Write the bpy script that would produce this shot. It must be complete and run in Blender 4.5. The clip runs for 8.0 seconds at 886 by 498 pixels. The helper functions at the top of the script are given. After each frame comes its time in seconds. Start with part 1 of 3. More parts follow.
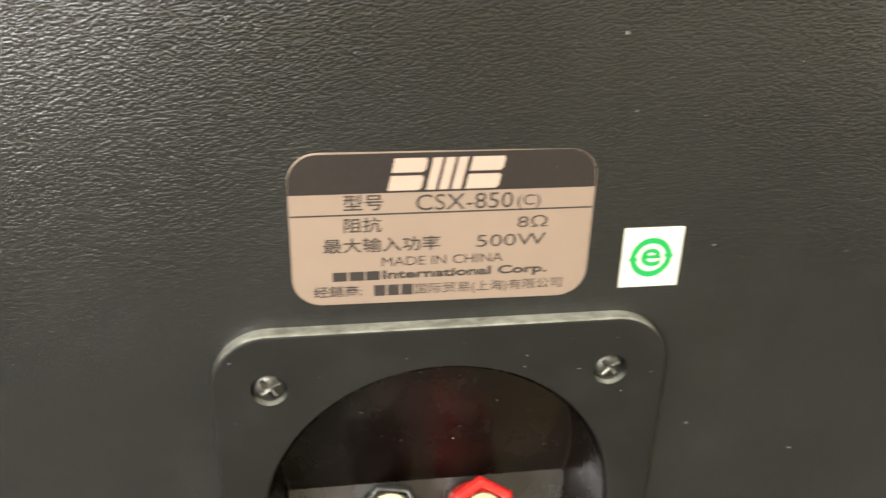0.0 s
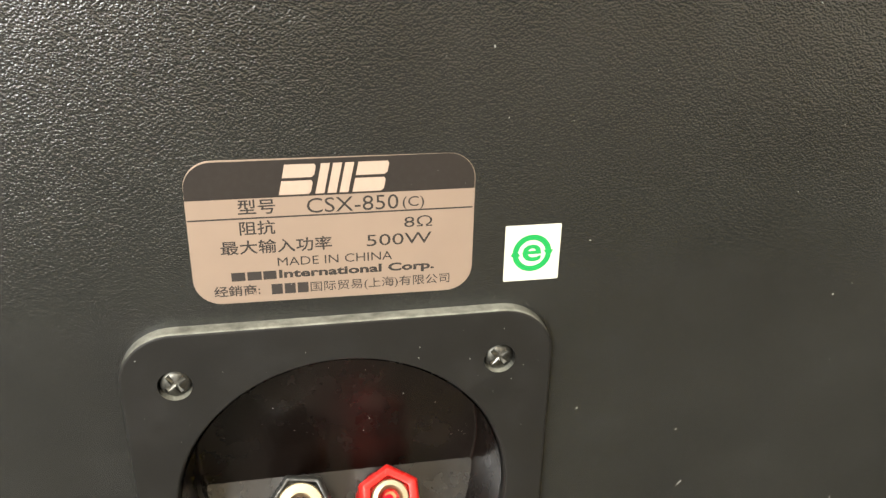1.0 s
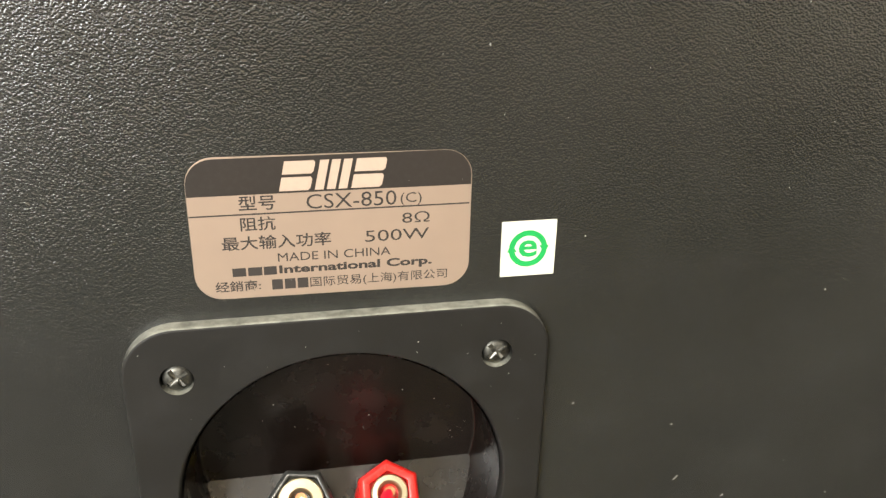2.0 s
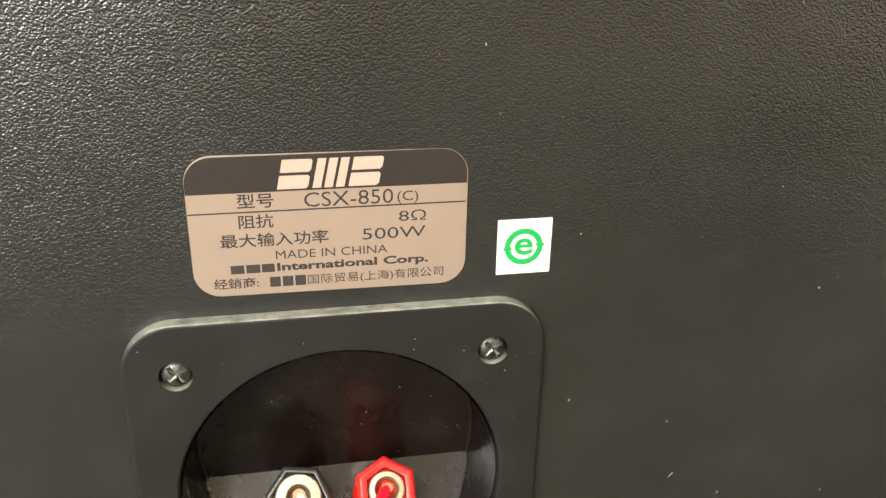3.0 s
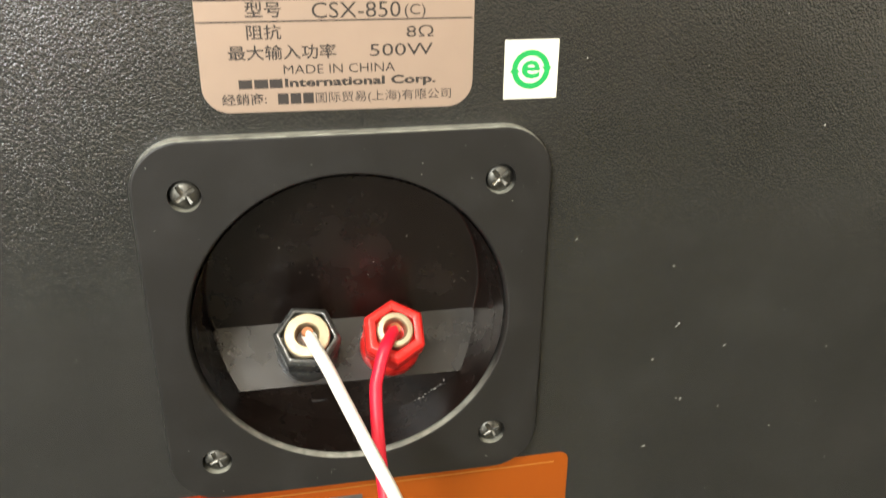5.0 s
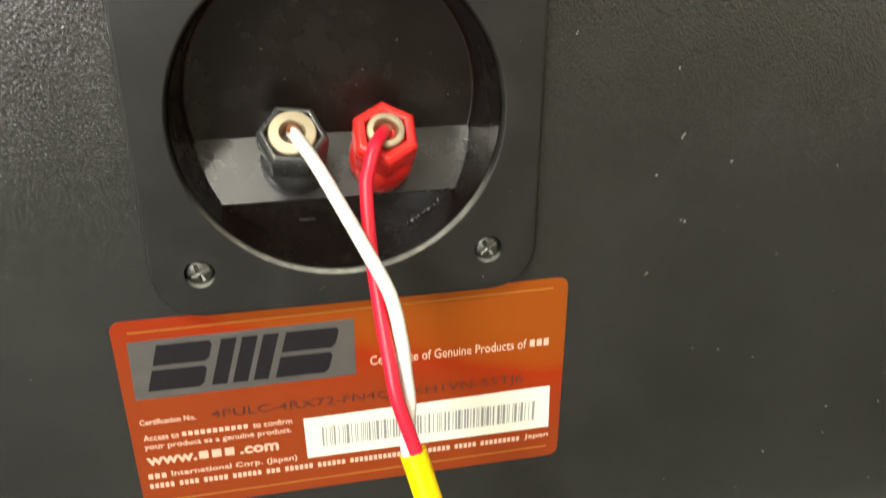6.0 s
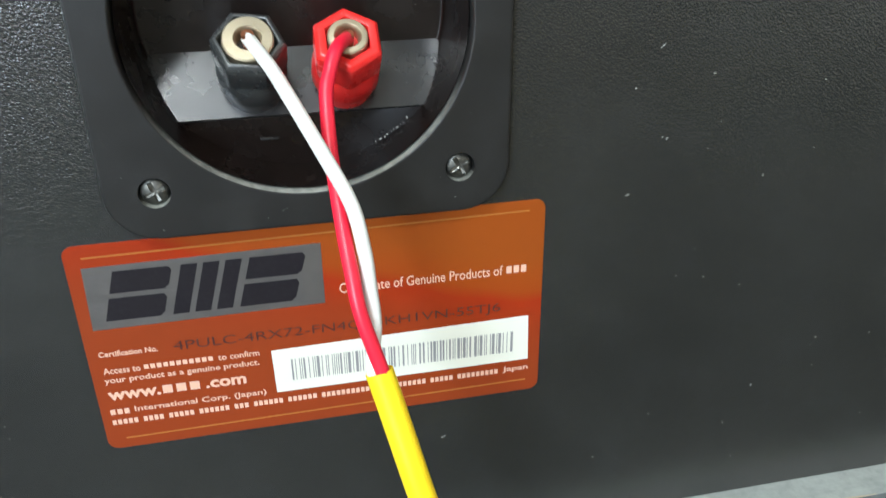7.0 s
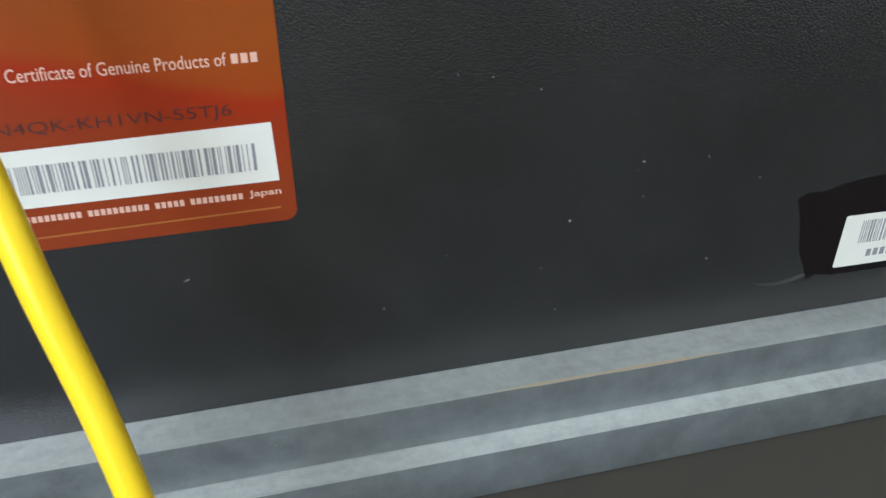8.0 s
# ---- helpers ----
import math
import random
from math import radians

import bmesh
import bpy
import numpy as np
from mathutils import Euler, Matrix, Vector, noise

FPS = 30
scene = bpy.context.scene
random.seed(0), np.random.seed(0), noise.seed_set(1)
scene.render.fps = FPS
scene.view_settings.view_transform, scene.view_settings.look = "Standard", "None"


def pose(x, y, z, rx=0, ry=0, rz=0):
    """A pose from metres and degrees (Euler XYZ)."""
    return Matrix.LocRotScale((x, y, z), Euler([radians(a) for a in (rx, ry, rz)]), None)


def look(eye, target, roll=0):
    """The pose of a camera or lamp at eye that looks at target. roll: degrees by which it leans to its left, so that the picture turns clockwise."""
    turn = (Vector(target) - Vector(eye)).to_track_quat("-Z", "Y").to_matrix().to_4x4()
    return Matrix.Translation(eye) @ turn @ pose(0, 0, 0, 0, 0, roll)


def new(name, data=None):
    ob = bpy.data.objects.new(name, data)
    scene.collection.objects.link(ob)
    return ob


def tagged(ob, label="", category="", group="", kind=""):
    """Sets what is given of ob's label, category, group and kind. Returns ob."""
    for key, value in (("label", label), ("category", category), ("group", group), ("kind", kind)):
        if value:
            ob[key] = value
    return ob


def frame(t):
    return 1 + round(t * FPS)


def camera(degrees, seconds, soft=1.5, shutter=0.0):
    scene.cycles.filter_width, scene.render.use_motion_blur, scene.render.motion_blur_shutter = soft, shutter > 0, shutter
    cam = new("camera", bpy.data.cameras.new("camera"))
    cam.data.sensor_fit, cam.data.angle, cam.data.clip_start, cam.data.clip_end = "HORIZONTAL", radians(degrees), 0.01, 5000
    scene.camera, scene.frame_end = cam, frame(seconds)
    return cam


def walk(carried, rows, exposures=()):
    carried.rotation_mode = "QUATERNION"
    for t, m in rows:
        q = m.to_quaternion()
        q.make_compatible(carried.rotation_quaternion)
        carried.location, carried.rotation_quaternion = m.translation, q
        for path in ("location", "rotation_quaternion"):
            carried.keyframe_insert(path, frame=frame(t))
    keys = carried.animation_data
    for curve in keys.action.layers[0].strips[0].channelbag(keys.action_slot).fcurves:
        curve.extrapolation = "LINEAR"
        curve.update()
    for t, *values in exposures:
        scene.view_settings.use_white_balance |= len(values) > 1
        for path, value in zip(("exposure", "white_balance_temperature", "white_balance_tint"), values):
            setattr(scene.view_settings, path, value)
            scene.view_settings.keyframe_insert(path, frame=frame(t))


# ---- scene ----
cam = camera(56.2, 8.0, 1.4, 0.35)
PATH = [
    (0, (-0.02036, -0.13422, 0.12387), (0.04603, 0.31236, -0.09097), 1.28),
    (0.2, (-0.012, -0.13777, 0.1269), (0.05725, 0.3061, -0.09261), 1.31),
    (0.5, (-0.01094, -0.14397, 0.12499), (0.06874, 0.30211, -0.08637), 1.12),
    (1, (-0.00749, -0.14764, 0.12667), (0.0784, 0.2988, -0.08146), 1.10),
    (1.5, (-0.00792, -0.14957, 0.12505), (0.07871, 0.29889, -0.07837), 0.90),
    (3, (-0.00718, -0.15327, 0.12515), (0.07894, 0.29603, -0.07663), 0.90),
    (3.5, (-0.01079, -0.15233, 0.1294), (0.07451, 0.29678, -0.07315), 1.06),
    (4, (-0.01337, -0.1568, 0.1317), (0.07263, 0.29345, -0.06798), 0.96),
    (4.3, (-0.01251, -0.16358, 0.12167), (0.07184, 0.29051, -0.06987), 0.83),
    (4.5, (-0.01116, -0.16601, 0.10962), (0.07333, 0.28841, -0.08108), 0.70),
    (4.7, (-0.01185, -0.16685, 0.10033), (0.07522, 0.2858, -0.09339), 0.62),
    (5.8, (-0.01166, -0.17195, 0.06391), (0.07587, 0.27061, -0.15167), 0.12),
    (6, (-0.01345, -0.17387, 0.05152), (0.07828, 0.26775, -0.16424), 0.18),
    (6.5, (-0.00848, -0.17544, 0.0391), (0.08235, 0.26238, -0.18466), -0.01),
    (7, (-0.0073, -0.17279, 0.03574), (0.08555, 0.26236, -0.19235), -0.43),
    (7.2, (-0.00106, -0.17726, 0.02637), (0.09338, 0.25492, -0.20665), -0.68),
    (7.5, (0.01509, -0.17525, -0.00238), (0.11925, 0.25059, -0.24282), -0.44),
    (7.7, (0.03556, -0.17065, -0.0065), (0.13424, 0.25002, -0.2581), -0.72),
    (8, (0.04725, -0.16455, -0.01053), (0.15089, 0.25107, -0.26845), -0.34),
]
walk(cam, [(t, look(eye, target, roll)) for t, eye, target, roll in PATH],
     [(0, 0.04, 6850, 10), (5.6, 0.02, 6850, 9), (6.0, -0.12, 6750, 7), (6.35, -0.26, 5650, 6), (7.2, -0.35, 5500, 5), (7.5, -0.74, 5700, 10), (8.0, -0.80, 5350, 11)])

MM = 0.001

# ---- world and lights ----
world = bpy.data.worlds.new("world")
scene.world = world
world.use_nodes = True
world.node_tree.nodes["Background"].inputs["Color"].default_value = (0.5, 0.48, 0.45, 1)
world.node_tree.nodes["Background"].inputs["Strength"].default_value = 0.05


def area_lamp(name, power, size_x, size_y, eye, target, colour):
    data = bpy.data.lights.new(name, "AREA")
    data.shape, data.size, data.size_y, data.energy, data.color = "RECTANGLE", size_x, size_y, power, colour
    ob = new(name, data)
    ob.matrix_world = look(eye, target)
    return ob


LAMP = (-0.95, -1.50, 2.24)
area_lamp("ceiling_lamp_light", 78, 1.15, 0.28, LAMP, (LAMP[0], LAMP[1], 0), (1.0, 0.95, 0.86))
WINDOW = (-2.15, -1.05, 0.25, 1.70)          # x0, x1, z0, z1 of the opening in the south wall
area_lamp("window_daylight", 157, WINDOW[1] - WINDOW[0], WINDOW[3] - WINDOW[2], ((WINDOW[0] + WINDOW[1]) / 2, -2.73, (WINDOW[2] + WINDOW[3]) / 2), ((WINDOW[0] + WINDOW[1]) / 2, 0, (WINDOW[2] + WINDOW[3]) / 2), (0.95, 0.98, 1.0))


# ---- materials ----
class Nodes:
    def __init__(self, name, rough=0.5, metal=0.0, spec=0.5):
        self.mat = bpy.data.materials.new(name)
        self.mat.use_nodes = True
        self.tree = self.mat.node_tree
        self.bsdf = self.tree.nodes["Principled BSDF"]
        self.bsdf.inputs["Roughness"].default_value = rough
        self.bsdf.inputs["Metallic"].default_value = metal
        self.bsdf.inputs["Specular IOR Level"].default_value = spec
        self.geo = self.tree.nodes.new("ShaderNodeNewGeometry")

    def add(self, kind, **values):
        n = self.tree.nodes.new(kind)
        for key, value in values.items():
            n.inputs[key.replace("_", " ")].default_value = value
        return n

    def link(self, a, b):
        self.tree.links.new(a, b)

    def noise(self, scale, detail=3.0, rough=0.55, stretch=None):
        n = self.add("ShaderNodeTexNoise", Scale=scale, Detail=detail, Roughness=rough)
        source = self.geo.outputs["Position"]
        if stretch:
            m = self.add("ShaderNodeMapping")
            m.inputs["Scale"].default_value = stretch
            self.link(source, m.inputs["Vector"])
            source = m.outputs["Vector"]
        self.link(source, n.inputs["Vector"])
        return n.outputs["Fac"]

    def ramp(self, fac, stops):
        r = self.tree.nodes.new("ShaderNodeValToRGB")
        e = r.color_ramp.elements
        while len(e) < len(stops):
            e.new(0.5)
        for k, (at, c) in zip(e, stops):
            k.position = at
            k.color = (*c, 1) if len(c) == 3 else c
        self.link(fac, r.inputs["Fac"])
        return r.outputs["Color"]

    def mix(self, fac, a, b):
        m = self.tree.nodes.new("ShaderNodeMix")
        m.data_type = "RGBA"
        for value, slot in ((fac, m.inputs[0]), (a, m.inputs[6]), (b, m.inputs[7])):
            if hasattr(value, "is_linked"):
                self.link(value, slot)
            else:
                slot.default_value = value if isinstance(value, float) else (*value, 1)
        return m.outputs[2]

    def math(self, op, a, b=0.0):
        m = self.tree.nodes.new("ShaderNodeMath")
        m.operation = op
        m.use_clamp = True
        for value, slot in ((a, m.inputs[0]), (b, m.inputs[1])):
            if hasattr(value, "is_linked"):
                self.link(value, slot)
            else:
                slot.default_value = value
        return m.outputs[0]

    def spread(self, fac, low, high, a=0.0, b=1.0):
        m = self.tree.nodes.new("ShaderNodeMapRange")
        for key, value in (("From Min", low), ("From Max", high), ("To Min", a), ("To Max", b)):
            m.inputs[key].default_value = value
        self.link(fac, m.inputs["Value"])
        return m.outputs["Result"]

    def bump(self, height, distance, strength=1.0, under=None, raised=True):
        b = self.add("ShaderNodeBump", Strength=strength, Distance=distance)
        b.invert = not raised
        self.link(height, b.inputs["Height"])
        if under:
            self.link(under, b.inputs["Normal"])
        self.link(b.outputs["Normal"], self.bsdf.inputs["Normal"])
        return b.outputs["Normal"]

    def base(self, colour):
        if hasattr(colour, "is_linked"):
            self.link(colour, self.bsdf.inputs["Base Color"])
        else:
            self.bsdf.inputs["Base Color"].default_value = (*colour, 1)

    def rough(self, fac):
        self.link(fac, self.bsdf.inputs["Roughness"])

    def settled_dust(self, low=0.35, high=0.95, amount=0.75, scale=260.0, bare=0.68):
        """Dust lying on upward faces, patchy."""
        sep = self.tree.nodes.new("ShaderNodeSeparateXYZ")
        self.link(self.geo.outputs["True Normal"], sep.inputs[0])
        up = self.spread(sep.outputs["Z"], low, high, 0.0, amount)
        patch = self.spread(self.noise(scale, 4.0, 0.65), 0.3, 0.62, bare, 1.0)
        return self.math("MULTIPLY", up, patch)


def vinyl(name, grain=1.0, dust=(0.30, 0.31, 0.28), low=0.3, film=0.0):
    n = Nodes(name, 0.4, spec=1.0)
    stain = n.noise(14, 4.0, 0.6)
    tone = n.ramp(stain, [(0.3, (0.0156, 0.0162, 0.0152)), (0.7, (0.0232, 0.0241, 0.0226))])
    smear = n.spread(n.noise(55, 5.0, 0.7), 0.52, 0.85, 0.0, 0.025)
    tone = n.mix(smear, tone, (0.28, 0.30, 0.285))
    pebble = n.add("ShaderNodeTexVoronoi", Scale=2500.0)
    pebble.feature = "SMOOTH_F1"
    n.link(n.geo.outputs["Position"], pebble.inputs["Vector"])
    # pale tone on the middle of each grain cell, in patches
    grain_specks = n.spread(pebble.outputs["Distance"], 0.12, 0.42, 0.014, 0.0)
    grain_specks = n.math("MULTIPLY", grain_specks, n.spread(n.noise(420, 3.0), 0.4, 0.7, 0.3, 1.0))
    if grain > 0.5:
        tone = n.mix(grain_specks, tone, (0.62, 0.62, 0.60))
    if film:
        tone = n.mix(n.spread(n.noise(75, 5.0, 0.7), 0.3, 0.75, film * 0.55, film), tone, (0.20, 0.225, 0.218))
    lying = n.settled_dust(low)
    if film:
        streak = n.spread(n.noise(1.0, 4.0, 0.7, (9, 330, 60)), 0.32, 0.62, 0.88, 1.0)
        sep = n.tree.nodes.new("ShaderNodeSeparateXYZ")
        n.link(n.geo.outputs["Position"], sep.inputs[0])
        step_weight = n.spread(sep.outputs["Y"], -0.0123, -0.0112, 1.0, 0.66)      # dust tone at full weight on the outer step, weaker on the inner
        lying = n.math("MULTIPLY", lying, step_weight)
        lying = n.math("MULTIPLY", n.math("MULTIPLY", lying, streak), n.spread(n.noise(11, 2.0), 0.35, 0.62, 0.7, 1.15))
    n.base(n.mix(lying, tone, dust))
    n.rough(n.spread(stain, 0.3, 0.75, 0.13, 0.19))
    fine = n.noise(3800, 2.0, 0.5)
    first = n.bump(pebble.outputs["Distance"], 0.000106 * grain, 1.0, raised=False)
    n.bump(fine, 0.000036 * grain, 1.0, first)
    return n.mat


def plastic(name, colour, rough=0.42, grain=0.00003, dusty=True, spec=0.5, wear=0.06):
    n = Nodes(name, rough, spec=spec)
    cloud = n.noise(90, 4.0, 0.65)
    tone = n.mix(n.spread(cloud, 0.5, 0.9, 0.0, wear), colour, tuple(min(1, c * 1.5 + 0.12) for c in colour))
    if dusty:
        tone = n.mix(n.settled_dust(0.3, 0.9, 0.8, 300, 0.4), tone, (0.37, 0.38, 0.33))
    n.base(tone)
    n.rough(n.spread(cloud, 0.25, 0.8, rough - 0.07, rough + 0.1))
    n.bump(n.noise(2600, 2.0), grain)
    return n.mat


def metal(name, colour, rough=0.3, tarnish=(0.05, 0.045, 0.04), amount=0.6):
    n = Nodes(name, rough, 1.0)
    n.base(n.mix(n.spread(n.noise(700, 4.0, 0.65), 0.45, 0.75, 0.0, amount), colour, tarnish))
    n.rough(n.spread(n.noise(420, 3.0), 0.3, 0.7, rough - 0.08, rough + 0.15))
    n.bump(n.noise(1600, 2.0), 0.00003)
    return n.mat


def paper(name, colour, rough=0.5, metallic=0.0, vary=0.12, spec=0.5, crease=0.0):
    n = Nodes(name, rough, metallic, spec)
    n.base(n.mix(n.spread(n.noise(120, 3.0), 0.35, 0.75, 0.0, vary), colour, tuple(c * 0.72 for c in colour)))
    fine = n.bump(n.noise(500, 2.0), 0.00002)
    if crease:
        n.bump(n.noise(1.0, 3.0, 0.6, (90, 90, 190)), crease, 1.0, fine)
    return n.mat


def plain(name, colour, rough=0.5, spec=0.4):
    n = Nodes(name, rough, 0.0, spec)
    n.base(n.mix(n.spread(n.noise(900, 2.0), 0.45, 0.8, 0.0, 0.35), colour, tuple(min(1, c * 0.8 + 0.02) for c in colour)))
    return n.mat


VINYL = vinyl("black_grained_vinyl")
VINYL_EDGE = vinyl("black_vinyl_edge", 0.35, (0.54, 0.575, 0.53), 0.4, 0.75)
ABS = plastic("black_moulded_plastic", (0.0142, 0.0138, 0.0127), 0.43, spec=0.42)
CUP = plastic("glossy_black_plastic", (0.0072, 0.0046, 0.0036), 0.25, 0.000005, False, 0.6, 0.02)
POST_BLACK = plastic("black_post_plastic", (0.036, 0.038, 0.037), 0.27, 0.00001, False, 1.0, 0.2)
POST_RED = plastic("red_post_plastic", (0.76, 0.026, 0.022), 0.28, 0.00001, False, 0.5, 0.03)
BRASS = metal("pale_brass", (0.54, 0.475, 0.34), 0.5, (0.55, 0.45, 0.27), 0.35)
COPPER = metal("copper_strands", (0.62, 0.27, 0.14), 0.35, (0.2, 0.08, 0.04), 0.5)
STEEL = metal("blackened_steel", (0.155, 0.154, 0.138), 0.46, (0.035, 0.034, 0.03), 0.85)
# lighter copy of the screw steel, for metal that catches light
LIT_STEEL = metal("lit_steel", (0.30, 0.295, 0.265), 0.42, (0.05, 0.049, 0.045), 0.8)
WHITE_PVC = plastic("white_wire_insulation", (0.72, 0.72, 0.675), 0.38, 0.00001, False, 0.5, 0.02)
RED_PVC = plastic("red_wire_insulation", (0.78, 0.012, 0.04), 0.38, 0.00001, False, 0.5, 0.02)
YELLOW_PVC = plastic("yellow_cable_sheath", (0.97, 0.70, 0.002), 0.4, 0.00002, False, 0.35, 0.02)
FOIL = paper("champagne_foil", (0.48, 0.368, 0.292), 0.36, 0.45, 0.15)
BLACK_INK = plain("black_ink", (0.042, 0.036, 0.033), 0.45)
BLACK_BAND = plain("black_printed_band", (0.032, 0.027, 0.024), 0.35)
PALE_INK = plain("pale_foil_print", (0.50, 0.385, 0.31), 0.42)
WHITE_PAPER = paper("white_paper", (0.72, 0.722, 0.62), 0.55, 0.0, 0.06)
GREEN_INK = plain("green_ink", (0.006, 0.37, 0.085), 0.5)
SILVER = paper("grey_silver_foil", (0.25, 0.238, 0.23), 0.32, 0.75, 0.45, 0.5, 0.00035)
NAVY_INK = plain("dark_navy_ink", (0.011, 0.009, 0.012), 0.4)
PINK_INK = plain("pale_pink_print", (0.70, 0.43, 0.31), 0.5)
BROWN_INK = plain("dark_brown_print", (0.06, 0.014, 0.010), 0.5)
GREY_INK = plain("grey_ink", (0.24, 0.24, 0.24), 0.6)
LINT_AND_GLARE = plain("pale_lint_and_glare", (0.42, 0.42, 0.39), 0.9)
RESIDUE = plastic("dark_glue_residue", (0.008, 0.006, 0.006), 0.2, 0.00002, False, 0.5, 0.02)


def certificate_film():
    n = Nodes("orange_red_film", 0.24, 0.0, 0.35)
    sep = n.tree.nodes.new("ShaderNodeSeparateXYZ")
    n.link(n.geo.outputs["Position"], sep.inputs[0])
    cloud = n.spread(n.noise(28, 2.0, 0.4), 0.3, 0.7, -0.0025, 0.0025)
    fall = n.tree.nodes.new("ShaderNodeMapRange")            # the printed wave: a line that dips towards the sticker's end
    fall.interpolation_type = "SMOOTHSTEP"
    for key, value in (("From Min", -0.060), ("From Max", 0.055), ("To Min", 0.0400), ("To Max", 0.0690)):
        fall.inputs[key].default_value = value
    n.link(sep.outputs["X"], fall.inputs["Value"])
    above = n.tree.nodes.new("ShaderNodeMath")
    n.link(sep.outputs["Z"], above.inputs[0])
    n.link(fall.outputs["Result"], above.inputs[1])
    ragged = n.tree.nodes.new("ShaderNodeMath")
    n.link(above.outputs[0], ragged.inputs[0])
    n.link(cloud, ragged.inputs[1])
    depth = n.spread(ragged.outputs[0], -0.028, 0.012)
    n.base(n.ramp(depth, [(0.10, (0.235, 0.040, 0.010)), (0.42, (0.25, 0.034, 0.008)), (0.64, (0.285, 0.026, 0.005)), (0.73, (0.275, 0.050, 0.006)), (0.95, (0.265, 0.060, 0.007))]))
    n.bump(n.noise(160, 2.0), 0.00006)
    return n.mat


FILM = certificate_film()
GOLD_LINE = plain("dull_gold_print", (0.34, 0.125, 0.02), 0.35)


def painted(name, colour):
    n = Nodes(name, 0.7, 0.0, 0.3)
    n.base(n.mix(n.spread(n.noise(3.0, 4.0), 0.35, 0.7, 0.0, 0.25), colour, tuple(c * 0.8 for c in colour)))
    n.bump(n.noise(180, 3.0), 0.0001)
    return n.mat


TAN_WALL = painted("tan_wall_paint", (0.66, 0.58, 0.47))
WALL = painted("warm_wall_paint", (0.56, 0.52, 0.46))
EAST_WALL = painted("pale_tan_wall_paint", (0.80, 0.73, 0.62))
CEILING = painted("ceiling_paint", (0.74, 0.72, 0.67))
FLOOR = painted("brown_grey_floor", (0.056, 0.052, 0.040))
LAMP_BODY = painted("white_lamp_metal", (0.75, 0.75, 0.72))


def glow(name, colour, strength):
    n = Nodes(name, 0.5)
    n.base(colour)
    n.bsdf.inputs["Emission Color"].default_value = (*colour, 1)
    n.bsdf.inputs["Emission Strength"].default_value = strength
    return n.mat


DIFFUSER = glow("lamp_diffuser", (1.0, 0.93, 0.82), 6.0)


# ---- builders ----
def part(name, bm, material, parent=None, label="", smooth=False):
    """One mesh object from a bmesh in metres, under a thing or a part."""
    me = bpy.data.meshes.new(name)
    bmesh.ops.recalc_face_normals(bm, faces=bm.faces[:])
    bm.to_mesh(me)
    bm.free()
    me.materials.append(material)
    if smooth:
        me.polygons.foreach_set("use_smooth", [True] * len(me.polygons))
        me.set_sharp_from_angle(angle=radians(38))
    ob = new(name, me)
    if parent:
        ob.parent = parent
        ob.matrix_parent_inverse = parent.matrix_basis.inverted() if parent.parent is None else Matrix.Identity(4)
    return tagged(ob, label)


def thing(name, place, label, category, group="", kind=""):
    ob = new(name)
    ob.location = place
    ob.empty_display_size = 0.02
    bpy.context.view_layer.update()
    return tagged(ob, label, category, group, kind)


def box(bm, lo, hi, bevel=0.0, segments=2):
    made = bmesh.ops.create_cube(bm, size=1)["verts"]
    for v in made:
        v.co = Vector([lo[i] + (v.co[i] + 0.5) * (hi[i] - lo[i]) for i in range(3)])
    if bevel:
        edges = list({e for v in made for e in v.link_edges})
        bmesh.ops.bevel(bm, geom=edges, offset=bevel, segments=segments, affect="EDGES", profile=0.5)
    return bm


def loops_mesh(bm, loops, close_first=False, close_last=False):
    """Bridge closed loops of equal length one after the other."""
    rows = [[bm.verts.new(p) for p in loop] for loop in loops]
    for a, b in zip(rows, rows[1:]):
        for i in range(len(a)):
            j = (i + 1) % len(a)
            bm.faces.new((a[i], a[j], b[j], b[i]))
    if close_first:
        bm.faces.new(rows[0])
    if close_last:
        bm.faces.new(rows[-1])
    return bm


def round_rect(cx, cz, w, h, r, y, steps=8, turn=0.0):
    """A closed loop in the plane of the panel."""
    out = []
    for k, (sx, sz) in enumerate(((1, 1), (-1, 1), (-1, -1), (1, -1))):
        for i in range(steps + 1):
            a = radians(90 * k + 90 * i / steps)
            out.append((sx * (w / 2 - r) + r * math.cos(a), sz * (h / 2 - r) + r * math.sin(a)))
    c, s = math.cos(radians(turn)), math.sin(radians(turn))
    return [(cx + x * c - z * s, y, cz + x * s + z * c) for x, z in out]


def by_angle(n, r, y, cx=0.0, cz=0.0):
    return [(cx + r * math.cos(2 * math.pi * i / n), y, cz + r * math.sin(2 * math.pi * i / n)) for i in range(n)]


def square_by_angle(n, half_w, half_h, r, y, cx=0.0, cz=0.0):
    """A rounded rectangle sampled at the same angles as by_angle."""
    out = []
    for i in range(n):
        a = 2 * math.pi * i / n
        ux, uz = math.cos(a), math.sin(a)
        low, high = 0.0, 2 * (half_w + half_h)
        for _ in range(40):
            k = (low + high) / 2
            qx, qz = abs(ux * k) - (half_w - r), abs(uz * k) - (half_h - r)
            d = math.hypot(max(qx, 0), max(qz, 0)) + min(max(qx, qz), 0) - r
            low, high = (k, high) if d < 0 else (low, k)
        out.append((cx + ux * low, y, cz + uz * low))
    return out


def slab(bm, loop, thick):
    """A thin plate standing proud of the panel towards -y."""
    front = [(x, y - thick, z) for x, y, z in loop]
    inner = [Vector(p) for p in front]
    mid = sum(inner, Vector()) / len(inner)
    front_in = [p + (mid - p).normalized() * thick * 0.5 for p in inner]
    side = [(x, y - thick * 0.6, z) for x, y, z in loop]
    return loops_mesh(bm, [loop, side, front_in], True, True)


